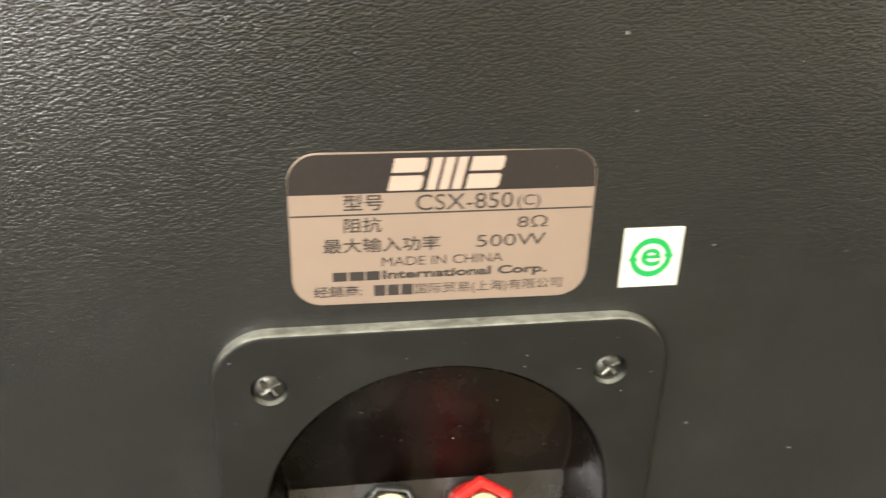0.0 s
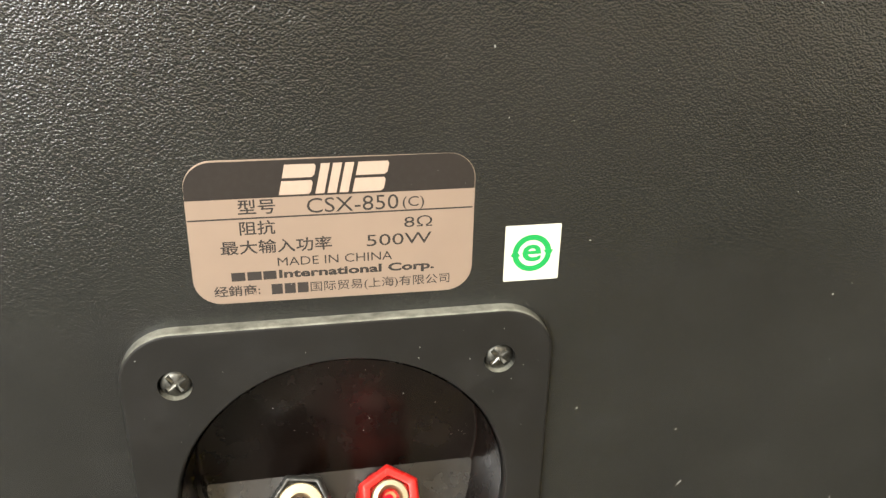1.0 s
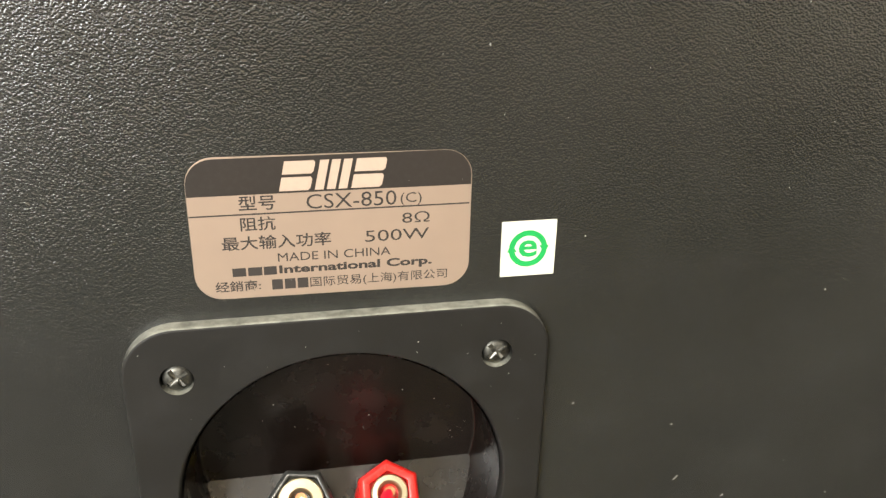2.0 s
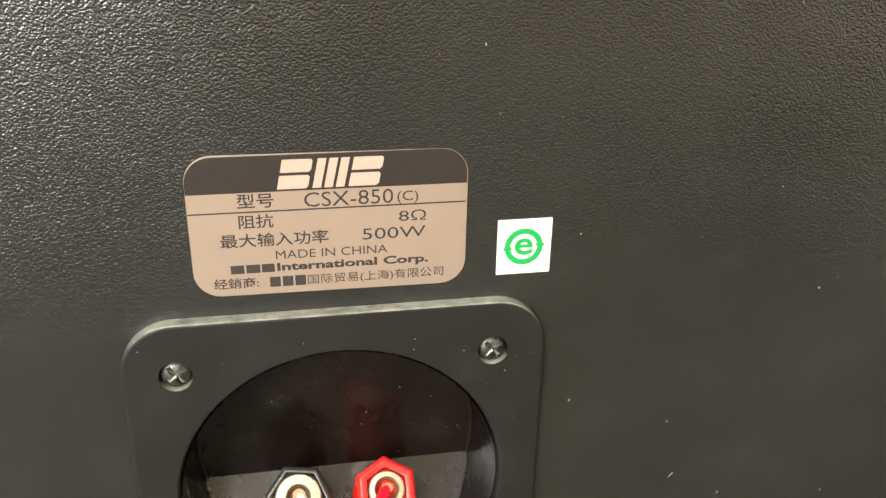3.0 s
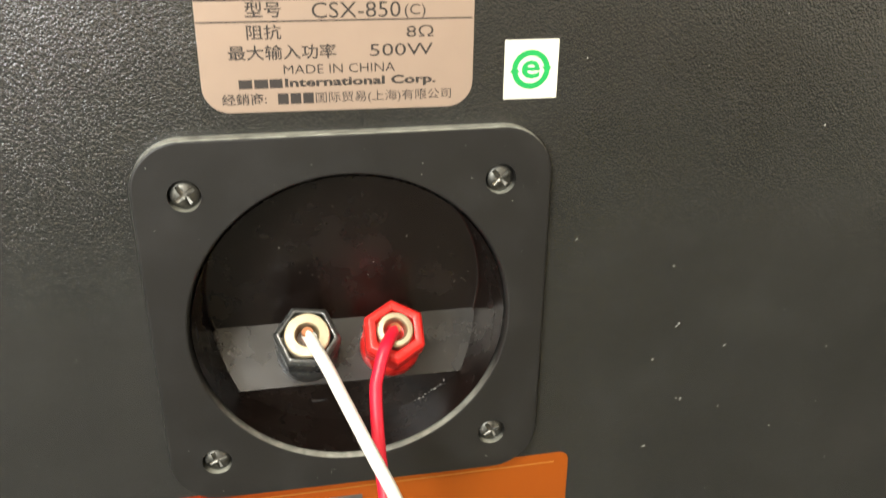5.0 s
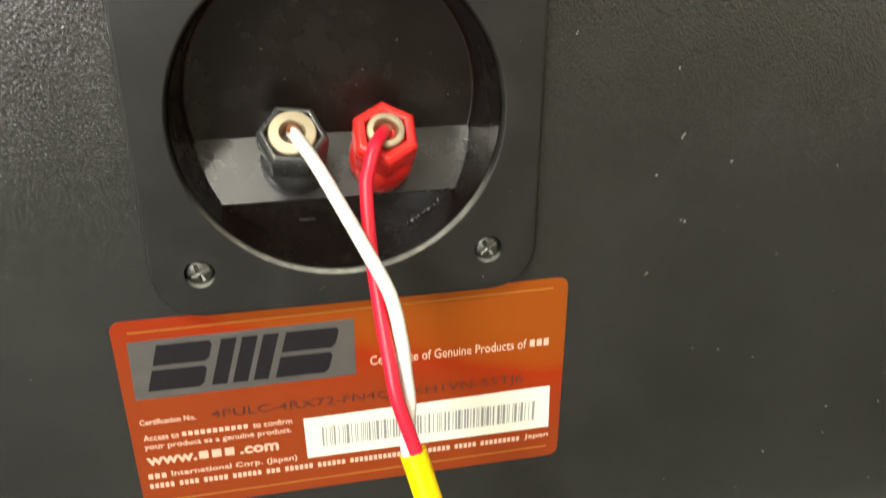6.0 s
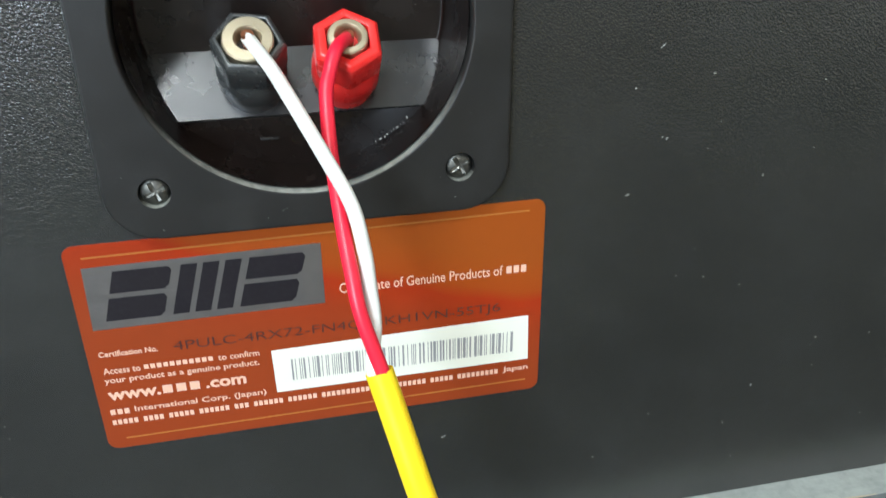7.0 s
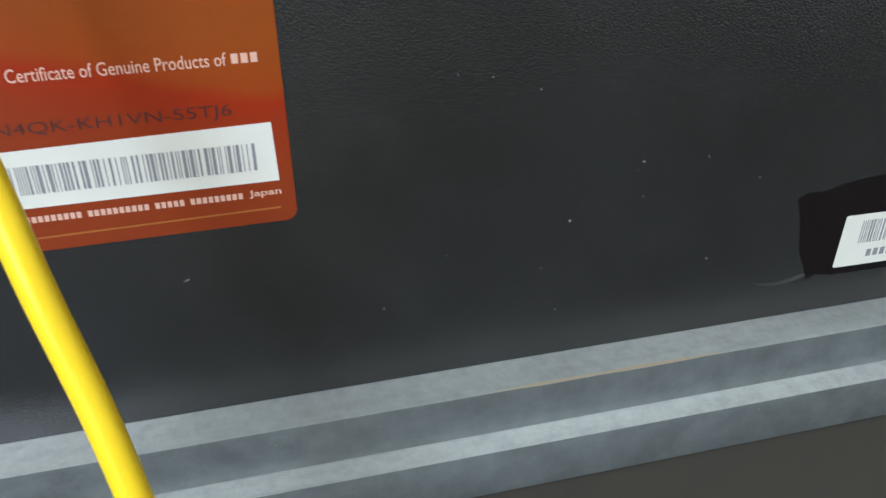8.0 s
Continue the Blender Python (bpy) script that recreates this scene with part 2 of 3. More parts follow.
def bars(bm, boxes, y, thick=0.00004):
    """Flat printed bars: (x0, x1, z0, z1) in metres."""
    for x0, x1, z0, z1 in boxes:
        box(bm, (x0, y - thick, z0), (x1, y, z1))
    return bm


def strokes_of(name, boxes, y, material, parent):
    for b in boxes:
        part(name, bars(bmesh.new(), [b], y), material, parent)


def poly(bm, points, y, thick=0.00004):
    loops_mesh(bm, [[(x, y, z) for x, z in points], [(x, y - thick, z) for x, z in points]], False, True)
    return bm


def letters(body, x0, x1, z0, z1, y, bold=0.0, shear=0.0):
    """Text as a thin mesh that fills the box x0..x1, z0..z1 in front of the plane y."""
    cu = bpy.data.curves.new("letters", "FONT")
    cu.body, cu.size, cu.resolution_u, cu.shear, cu.offset = body, 1.0, 3, shear, bold
    cu.extrude = 0.004
    ob = new("letters", cu)
    bpy.context.view_layer.update()
    me = bpy.data.meshes.new_from_object(ob.evaluated_get(bpy.context.evaluated_depsgraph_get()))
    bpy.data.objects.remove(ob)
    bpy.data.curves.remove(cu)
    bm = bmesh.new()
    bm.from_mesh(me)
    bpy.data.meshes.remove(me)
    xs, ys = [v.co.x for v in bm.verts], [v.co.y for v in bm.verts]
    lo_x, hi_x, lo_y, hi_y = min(xs), max(xs), min(ys), max(ys)
    for v in bm.verts:
        u, w, d = (v.co.x - lo_x) / (hi_x - lo_x), (v.co.y - lo_y) / (hi_y - lo_y), v.co.z
        v.co = Vector((x0 + u * (x1 - x0), y - 0.00003 - d * 0.005, z0 + w * (z1 - z0)))
    return bm


def maker_mark(x0, x1, z0, z1, y, material, parent, lean=0.22):
    """The maker's mark as three plain slanted blocks of plain bars."""
    h = z1 - z0
    span = x1 - x0 - lean * h
    def p(u, v):
        return (x0 + u * span + lean * h * v, z0 + v * h)
    def quad(*corners):
        part("mark_bar", poly(bmesh.new(), [p(*c) for c in corners], y), material, parent)
    for u in (0.0, 0.70):
        for low, high in ((0.0, 0.46), (0.56, 1.0)):
            quad((u, low), (u + 0.28, low), (u + 0.30, low + 0.08), (u + 0.30, high - 0.08), (u + 0.28, high), (u, high))
    for u in (0.345, 0.46, 0.575):
        quad((u, 0), (u + 0.085, 0), (u + 0.085, 1), (u, 1))


def carve(ob, cutters):
    """Cut plain bmeshes out of a mesh, once, and drop the cutters."""
    for bm in cutters:
        me = bpy.data.meshes.new("cutter")
        bmesh.ops.recalc_face_normals(bm, faces=bm.faces[:])
        bm.to_mesh(me)
        bm.free()
        tool = new("cutter", me)
        m = ob.modifiers.new("cut", "BOOLEAN")
        m.operation, m.object, m.solver = "DIFFERENCE", tool, "EXACT"
        bpy.context.view_layer.update()
        done = bpy.data.meshes.new_from_object(ob.evaluated_get(bpy.context.evaluated_depsgraph_get()))
        ob.modifiers.clear()
        bpy.data.objects.remove(tool)
        bpy.data.meshes.remove(me)
        ob.data = done
    return ob


def tube(bm, points, radius, sides=20, samples=8):
    """A round wire along a smooth line through the points."""
    pts = [Vector(p) for p in points]
    line = []
    for i in range(len(pts) - 1):
        p0, p1, p2, p3 = pts[max(i - 1, 0)], pts[i], pts[i + 1], pts[min(i + 2, len(pts) - 1)]
        for k in range(samples):
            t = k / samples
            line.append(0.5 * (2 * p1 + (p2 - p0) * t + (2 * p0 - 5 * p1 + 4 * p2 - p3) * t * t + (3 * p1 - p0 - 3 * p2 + p3) * t ** 3))
    line.append(pts[-1])
    side = Vector((1, 0, 0))
    loops = []
    for i, c in enumerate(line):
        d = (line[min(i + 1, len(line) - 1)] - line[max(i - 1, 0)]).normalized()
        side = (side - d * side.dot(d)).normalized()
        up = d.cross(side)
        loops.append([c + radius * (math.cos(a) * side + math.sin(a) * up) for a in (2 * math.pi * k / sides for k in range(sides))])
    return loops_mesh(bm, loops, True, True)


# ---- the room ----
FLOOR_Z = -0.1790
ROOM = (-2.4, 1.45, -2.7, 1.0, FLOOR_Z, 2.3)
x0, x1, y0, y1, z0, z1 = ROOM
tagged(part("floor", box(bmesh.new(), (x0 - 0.1, y0 - 0.1, z0 - 0.1), (x1 + 0.1, y1 + 0.1, z0)), FLOOR), "dull brown-grey floor under the loudspeaker", "floor", kind="structure")
tagged(part("ceiling", box(bmesh.new(), (x0 - 0.1, y0 - 0.1, z1), (x1 + 0.1, y1 + 0.1, z1 + 0.1)), CEILING), "plain off-white painted ceiling", "ceiling", kind="structure")
for name, lo, hi in (("wall_north", (x0, y1, z0), (x1, y1 + 0.1, z1)), ("wall_west", (x0 - 0.1, y0 - 0.1, z0), (x0, y1 + 0.1, z1)), ("wall_east", (x1, y0 - 0.1, z0), (x1 + 0.1, y1 + 0.1, z1))):
    tagged(part(name, box(bmesh.new(), lo, hi), EAST_WALL if name == "wall_east" else WALL), "plain pale tan painted wall" if name == "wall_east" else "plain warm grey painted wall", "wall", kind="structure")
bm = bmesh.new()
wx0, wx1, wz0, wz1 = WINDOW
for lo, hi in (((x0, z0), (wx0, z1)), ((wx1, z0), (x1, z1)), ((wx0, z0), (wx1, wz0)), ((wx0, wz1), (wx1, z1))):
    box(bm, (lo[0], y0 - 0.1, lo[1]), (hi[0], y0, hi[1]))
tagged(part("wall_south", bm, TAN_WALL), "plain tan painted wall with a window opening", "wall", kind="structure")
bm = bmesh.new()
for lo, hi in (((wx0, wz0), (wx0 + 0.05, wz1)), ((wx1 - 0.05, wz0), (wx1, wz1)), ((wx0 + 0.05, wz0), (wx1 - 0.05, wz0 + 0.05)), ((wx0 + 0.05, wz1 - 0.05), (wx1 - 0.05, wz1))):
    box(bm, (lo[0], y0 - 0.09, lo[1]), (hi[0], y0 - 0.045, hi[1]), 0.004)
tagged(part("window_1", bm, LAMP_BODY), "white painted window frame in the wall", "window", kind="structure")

lamp = thing("ceiling_lamp", (LAMP[0], LAMP[1], z1), "long white ceiling lamp with a glowing diffuser", "lamp")
part("housing", box(bmesh.new(), (LAMP[0] - 0.62, LAMP[1] - 0.17, z1 - 0.04), (LAMP[0] + 0.62, LAMP[1] + 0.17, z1), 0.006), LAMP_BODY, lamp)
part("diffuser", box(bmesh.new(), (LAMP[0] - 0.58, LAMP[1] - 0.14, z1 - 0.05), (LAMP[0] + 0.58, LAMP[1] + 0.14, z1 - 0.041), 0.002), DIFFUSER, lamp, "glowing warm-white diffuser")

# ---- the loudspeaker ----
IN_X, IN_LOW, IN_TOP = 0.262, -0.1500, 0.131          # inner edges of the frame round the back panel
OUT_X, OUT_TOP = IN_X + 0.024, IN_TOP + 0.024
STEP_Y, RIM_Y, STEP = -0.0115, -0.0185, 0.0135          # first step, outer rim, height of the step
DEPTH = 0.29
speaker = thing("loudspeaker", (0, 0.13, FLOOR_Z), "black vinyl-covered loudspeaker seen from its dusty back", "loudspeaker")


def frame_board(name, length, section, turn):
    """One board of the cabinet: a stepped section run along x, then laid in place by turn."""
    bm = bmesh.new()
    loops_mesh(bm, [[turn @ Vector((x, y, z)) for y, z in section] for x in (-length, length)], True, True)
    bmesh.ops.bevel(bm, geom=[e for e in bm.edges], offset=0.0007, segments=2, affect="EDGES", profile=0.5)
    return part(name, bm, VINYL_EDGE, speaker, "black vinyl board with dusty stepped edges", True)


def stepped(thick, inner):
    """Section of a board, outside at 0, inside at thick, behind the rim."""
    return [(RIM_Y, 0), (RIM_Y, thick - inner), (STEP_Y, thick - inner), (STEP_Y, thick), (DEPTH, thick), (DEPTH, 0)]


frame_board("bottom_board", OUT_X, stepped(IN_LOW - FLOOR_Z - 0.0003, STEP), Matrix.Translation((0, 0, FLOOR_Z + 0.0003)))
frame_board("top_board", OUT_X, stepped(0.024, STEP), Matrix.Translation((0, 0, OUT_TOP)) @ Matrix.Diagonal((1, 1, -1, 1)))
mid_z, half_z = (IN_LOW + IN_TOP) / 2, (IN_TOP - IN_LOW) / 2 - 0.0003
for s in (-1, 1):
    turn = Matrix(((0, 0, -s, s * OUT_X), (0, 1, 0, 0), (1, 0, 0, mid_z), (0, 0, 0, 1)))
    frame_board("side_board", half_z, stepped(0.024, STEP), turn)

# back panel with the round opening for the terminal cup
N = 240
def panel_loop(y):
    out = []
    for x, _, z in by_angle(N, 1.0, 0):
        k = min((IN_X - 0.0002) / max(abs(x), 1e-9), ((IN_TOP if z > 0 else -IN_LOW) - 0.0002) / max(abs(z), 1e-9))
        out.append((x * k, y, z * k))
    for cx in (-IN_X + 0.0002, IN_X - 0.0002):
        for cz in (IN_LOW + 0.0002, IN_TOP - 0.0002):
            i = min(range(N), key=lambda i: (out[i][0] - cx) ** 2 + (out[i][2] - cz) ** 2)
            out[i] = (cx, y, cz)
    return out
bm = bmesh.new()
loops_mesh(bm, [by_angle(N, 0.0375, 0.015), by_angle(N, 0.0375, 0.0), panel_loop(0.0), panel_loop(0.015), by_angle(N, 0.0375, 0.015)])
bmesh.ops.remove_doubles(bm, verts=bm.verts[:], dist=1e-6)
part("back_panel", bm, VINYL, speaker, "black grained vinyl panel specked with dust")
part("front_baffle", box(bmesh.new(), (-IN_X + 0.0003, DEPTH - 0.02, IN_LOW + 0.0003), (IN_X - 0.0003, DEPTH - 0.004, IN_TOP - 0.0003)), VINYL, speaker)

# terminal plate: square with round corners, bevelled, with a lip round the cup
FRONT, PX, PZ = -0.0031, 0.0004, 0.0004
bm = bmesh.new()
loops_mesh(bm, [square_by_angle(N, 0.0440, 0.0442, 0.0110, 0.0, PX, PZ), square_by_angle(N, 0.0440, 0.0442, 0.0110, FRONT + 0.0005, PX, PZ),
                square_by_angle(N, 0.0438, 0.0440, 0.0108, FRONT + 0.0001, PX, PZ), square_by_angle(N, 0.0434, 0.0436, 0.0104, FRONT, PX, PZ),
                by_angle(N, 0.0372, FRONT), by_angle(N, 0.0363, FRONT), by_angle(N, 0.0360, FRONT + 0.0001),
                by_angle(N, 0.0357, FRONT + 0.0007), by_angle(N, 0.0355, FRONT + 0.0014), by_angle(N, 0.0353, 0.0), square_by_angle(N, 0.0440, 0.0442, 0.0110, 0.0, PX, PZ)])
bmesh.ops.remove_doubles(bm, verts=bm.verts[:], dist=1e-6)
plate = part("terminal_plate", bm, ABS, speaker, "square black plastic plate with a round recessed cup", True)
S = 0.033
holes = []
for sx in (-1, 1):
    for sz in (-1, 1):
        hole = bmesh.new()
        loops_mesh(hole, [by_angle(28, 0.0034, FRONT - 0.002, sx * S, sz * S), by_angle(28, 0.0034, FRONT + 0.0002, sx * S, sz * S), by_angle(28, 0.0031, FRONT + 0.0026, sx * S, sz * S)], True, True)
        holes.append(hole)
carve(plate, holes)
plate.data.set_sharp_from_angle(angle=radians(8))

# the cup: tapered wall, deep flat back, and the slanted block that carries the posts
BACK_Y, SLOPE_TOP, SLOPE_LOW, LOW_Y = 0.0170, -0.0082, -0.0213, 0.0078
bm = bmesh.new()
def cup_radius(y):
    return 0.0352 - (y - FRONT) * 0.07
loops_mesh(bm, [by_angle(N, cup_radius(y), y) for y in (FRONT + 0.0012, 0.002, 0.008, 0.013, BACK_Y - 0.0009)] + [by_angle(N, cup_radius(BACK_Y) - 0.0009 * (1 - math.cos(a)), BACK_Y - 0.0009 * (1 - math.sin(a))) for a in (radians(15 * k) for k in range(1, 7))] + [by_angle(N, 0.001, BACK_Y)], False, True)
part("cup", bm, CUP, plate, "glossy black recessed cup", True)
bm = bmesh.new()
section = [(BACK_Y + 0.001, SLOPE_TOP + 0.001), (LOW_Y, SLOPE_LOW), (LOW_Y + 0.0007, SLOPE_LOW - 0.0006), (BACK_Y + 0.001, SLOPE_TOP - 0.003)]
lower = [(LOW_Y + 0.0007, SLOPE_LOW - 0.0006), (LOW_Y + 0.003, -0.0345), (BACK_Y + 0.001, -0.0345), (BACK_Y + 0.001, SLOPE_TOP - 0.0032)]
HALF_WIDTH = 0.0365
loops_mesh(bm, [[(s * HALF_WIDTH, y, z) for y, z in section] for s in (-1, 1)], True, True)
# black plastic with a lighter colour for the lit slope
BLOCK = plastic("lit_black_block", (0.019, 0.019, 0.019), 0.27, 0.000004, False, 0.8, 0.05)
part("terminal_block", bm, BLOCK, plate, "slanted black block that carries the posts")
bm = bmesh.new()
loops_mesh(bm, [[(s * HALF_WIDTH, y, z) for y, z in lower] for s in (-1, 1)], True, True)
# lower face in the darker cup plastic, its shade put into the colour
part("shaded_block_base", bm, CUP, plate)

part("minus_mark", box(bmesh.new(), (-0.0102, 0.0092, -0.0274), (-0.0062, 0.0102, -0.0269), 0.0001), BLOCK, plate)

# cross-head screws sunk in the plate
head = bmesh.new()
loops_mesh(head, [by_angle(28, r, y) for r, y in ((0.0028, 0.0012), (0.0031, 0.0003), (0.0031, 0.0), (0.0028, -0.0005), (0.0019, -0.0010), (0.0005, -0.0012))], True, True)
first = part("screw", head, STEEL, speaker, "blackened cross-head screw", True)
slots = []
for a in (45, 135):
    slot = box(bmesh.new(), (-0.0024, -0.003, -0.0005), (0.0024, 0.0003, 0.0005))
    bmesh.ops.rotate(slot, verts=slot.verts[:], cent=(0, 0, 0), matrix=Matrix.Rotation(radians(a), 3, "Y"))
    slots.append(slot)
carve(first, slots)
# added inlay whose pale steel paints the light caught in the slots
cross = bmesh.new()
arms = []
for k in range(4):
    for da, r in ((-32, 0.0008), (-11, 0.00225), (11, 0.00225)):
        a = radians(45 + 90 * k + da)
        arms.append((r * math.cos(a), r * math.sin(a)))
loops_mesh(cross, [[(x, 0.00005, z) for x, z in arms], [(x, -0.00055, z) for x, z in arms], [(x * 0.35, -0.00020, z * 0.35) for x, z in arms]], True, True)
slot_mesh = part("cross_slot", cross, LIT_STEEL, first, "cross slot inlay in paler steel, painted as if lit")
for k, (sx, sz, a) in enumerate(((-1, 1, 10), (1, 1, 4), (-1, -1, 24), (1, -1, 14))):
    ob, slot = (first, slot_mesh) if k == 0 else (first.copy(), slot_mesh.copy())
    if k:
        scene.collection.objects.link(ob)
        scene.collection.objects.link(slot)
        slot.parent = ob
    ob.matrix_basis = Matrix.Translation((sx * S, FRONT + 0.0014, sz * S)) @ Matrix.Rotation(radians(a), 4, "Y")

# binding posts, slanted upwards
TILT_UP = radians(45)
def post_frame(x, y, z):
    out = Vector((0, -math.cos(TILT_UP), math.sin(TILT_UP)))
    side = Vector((1, 0, 0))
    up = out.cross(side) * -1
    return lambda u, v, w: Vector((x, y, z)) + side * u + up * v + out * w


def hexagon(put, r, w, turn, n=6):
    return [put(r * math.cos(radians(turn + 360 * i / n)), r * math.sin(radians(turn + 360 * i / n)), w) for i in range(n)]


def binding_post(x, y, z, material, turn, label, ring=0.0048):
    put = post_frame(x, y, z)
    bm = bmesh.new()
    loops_mesh(bm, [hexagon(put, ring + 0.0009, -0.0030, turn), hexagon(put, ring + 0.0009, -0.0007, turn), hexagon(put, 0.0069, -0.0006, turn), hexagon(put, 0.0078, -0.0017, turn), hexagon(put, 0.0078, -0.0085, turn), hexagon(put, 0.0072, -0.0097, turn)], True, True)
    bmesh.ops.bevel(bm, geom=bm.edges[:], offset=0.00025, segments=2, affect="EDGES", profile=0.5)
    post = part("binding_post", bm, material, speaker, label, True)
    bm = bmesh.new()
    loops_mesh(bm, [hexagon(put, r, w, 0, 32) for r, w in ((0.0068, -0.009), (0.0074, -0.0105), (0.0075, -0.0148), (0.0069, -0.0163), (0.0062, -0.0212))], True, True)
    part("collar", bm, material, post, "", True)
    bm = bmesh.new()
    loops_mesh(bm, [hexagon(put, r, w, 0, 40) for r, w in ((ring, -0.0036), (ring, -0.0002), (ring - 0.0003, 0.0001), (0.0029, 0.0002), (0.0026, -0.0001), (0.0023, -0.0015), (0.0022, -0.006))], True, True)
    part("contact_ring", bm, BRASS, post, "pale brass ring", True)
    return post


binding_post(-0.0104, -0.0013, -0.0022, POST_BLACK, 8, "black hexagonal binding post with a brass contact", 0.0052)
binding_post(0.0097, -0.0012, -0.0028, POST_RED, 30, "bright red hexagonal binding post with a brass contact", 0.0042)

# ---- rating label ----
label = part("rating_label", slab(bmesh.new(), round_rect(0.0003, 0.0634, 0.0545, 0.0292, 0.0053, 0.0, 8, -0.4), 0.00016), FOIL, speaker, "champagne foil rating label with a black heading")
Y = -0.00016
def band_outline(w, top, low, r, cx):
    pts = [(cx - w / 2, low), (cx + w / 2, low)]
    for k in (0, 1):
        for i in range(9):
            a = radians(90 * k + 90 * i / 8)
            pts.append((cx + (w / 2 - r) * (1 - 2 * k) + r * math.cos(a), top - r + r * math.sin(a)))
    return pts
part("heading_band", poly(bmesh.new(), band_outline(0.0543, 0.07785, 0.0706, 0.0052, 0.0003), Y), BLACK_BAND, label, "black printed heading band")
maker_mark(-0.0098, 0.0110, 0.0710, 0.0769, Y - 0.00006, PALE_INK, label)
part("rule", bars(bmesh.new(), [(-0.0268, 0.0272, 0.0665, 0.0668)], Y), BLACK_INK, label)
for body, bx0, bx1, bz0, bz1, bold in (("型号", -0.0175, -0.0106, 0.0674, 0.0704, 0.010), ("CSX-850", -0.0048, 0.0126, 0.0671, 0.0701, -0.003), ("(C)", 0.0134, 0.0176, 0.0668, 0.0695, -0.003),
                                       ("阻抗", -0.0175, -0.0109, 0.0632, 0.0661, 0.010), ("8Ω", 0.0137, 0.0192, 0.0631, 0.0654, -0.003), ("最大输入功率", -0.0213, -0.0004, 0.0593, 0.0622, 0.010),
                                       ("500W", 0.0063, 0.0191, 0.0595, 0.0619, -0.003), ("MADE IN CHINA", -0.0109, 0.0113, 0.0564, 0.0582, -0.003), ("International Corp.", -0.0108, 0.0197, 0.0533, 0.0556, 0.032),
                                       ("经銷商:", -0.0233, -0.0146, 0.0505, 0.0528, 0.010), ("国际贸易(上海)有限公司", -0.0049, 0.0229, 0.0501, 0.0526, 0.0)):
    part("printed_text", letters(body, bx0, bx1, bz0, bz1, Y, bold), BLACK_INK, label)
strokes_of("printed_bar", [(-0.0198, -0.0172, 0.0537, 0.0555), (-0.0168, -0.0141, 0.0537, 0.0555), (-0.0138, -0.0113, 0.0537, 0.0555)], Y, BLACK_INK, label)
strokes_of("printed_bar", [(-0.0124 + 0.0025 * k, -0.0103 + 0.0025 * k, 0.0504, 0.0526) for k in range(3)], Y, BLACK_INK, label)

label.location.x -= 0.0006

# ---- small white sticker with a green mark ----
eco = part("green_mark_sticker", slab(bmesh.new(), round_rect(0.03945, 0.0558, 0.0117, 0.0124, 0.0002, 0.0, 2, 0.0), 0.00014), WHITE_PAPER, speaker, "white paper sticker with a green ring mark")
ring = bmesh.new()
CX, CZ, Y = 0.03935, 0.0558, -0.00014
for a0, a1 in ((8, 172), (188, 352)):
    pts = [(CX + r * math.cos(radians(a)), CZ + r * math.sin(radians(a))) for r, span in ((0.0041, range(0, 25)), (0.0029, range(24, -1, -1))) for a in (a0 + (a1 - a0) * i / 24 for i in span)]
    poly(ring, pts, Y)
for s in (-1, 1):
    poly(ring, [(CX + s * 0.0024, CZ + s * 0.0006), (CX + s * 0.0045, CZ + s * 0.0006), (CX + s * 0.0036, CZ - s * 0.0013)], Y - 0.00003)
part("green_ring", ring, GREEN_INK, eco, "green ring of two arrows")
part("printed_text", letters("e", CX - 0.0020, CX + 0.0020, CZ - 0.0019, CZ + 0.0019, Y, 0.018), GREEN_INK, eco, "green printed letter")

# ---- certificate sticker ----
cert = part("certificate_sticker", slab(bmesh.new(), round_rect(-0.0003, -0.0730, 0.1096, 0.0556, 0.0026, 0.0, 6, 0.4), 0.00018), FILM, speaker, "glossy orange-red certificate sticker with a barcode")
Y = -0.00018
part("silver_patch", poly(bmesh.new(), [(-0.0524, -0.0671), (0.0002, -0.0666), (0.0002, -0.0506), (-0.0520, -0.0511)], Y), SILVER, cert, "grey silver patch behind the mark")
maker_mark(-0.0492, -0.0032, -0.0650, -0.0525, Y - 0.00006, NAVY_INK, cert, 0.28)
part("barcode_patch", poly(bmesh.new(), [(-0.0134, -0.0907), (0.0516, -0.0905), (0.0512, -0.0771), (-0.0137, -0.0783)], Y), WHITE_PAPER, cert, "white strip with a barcode")
rng = random.Random(5)
strokes, x = [], -0.0093
while x < 0.0470:
    w = rng.choice((0.00022, 0.00022, 0.00045, 0.0007))
    strokes.append((x, min(x + w, 0.0473), -0.0876, -0.0814))
    x += w + rng.choice((0.00028, 0.00028, 0.0005, 0.0008))
strokes_of("barcode_stroke", strokes, Y - 0.00006, GREY_INK, cert)
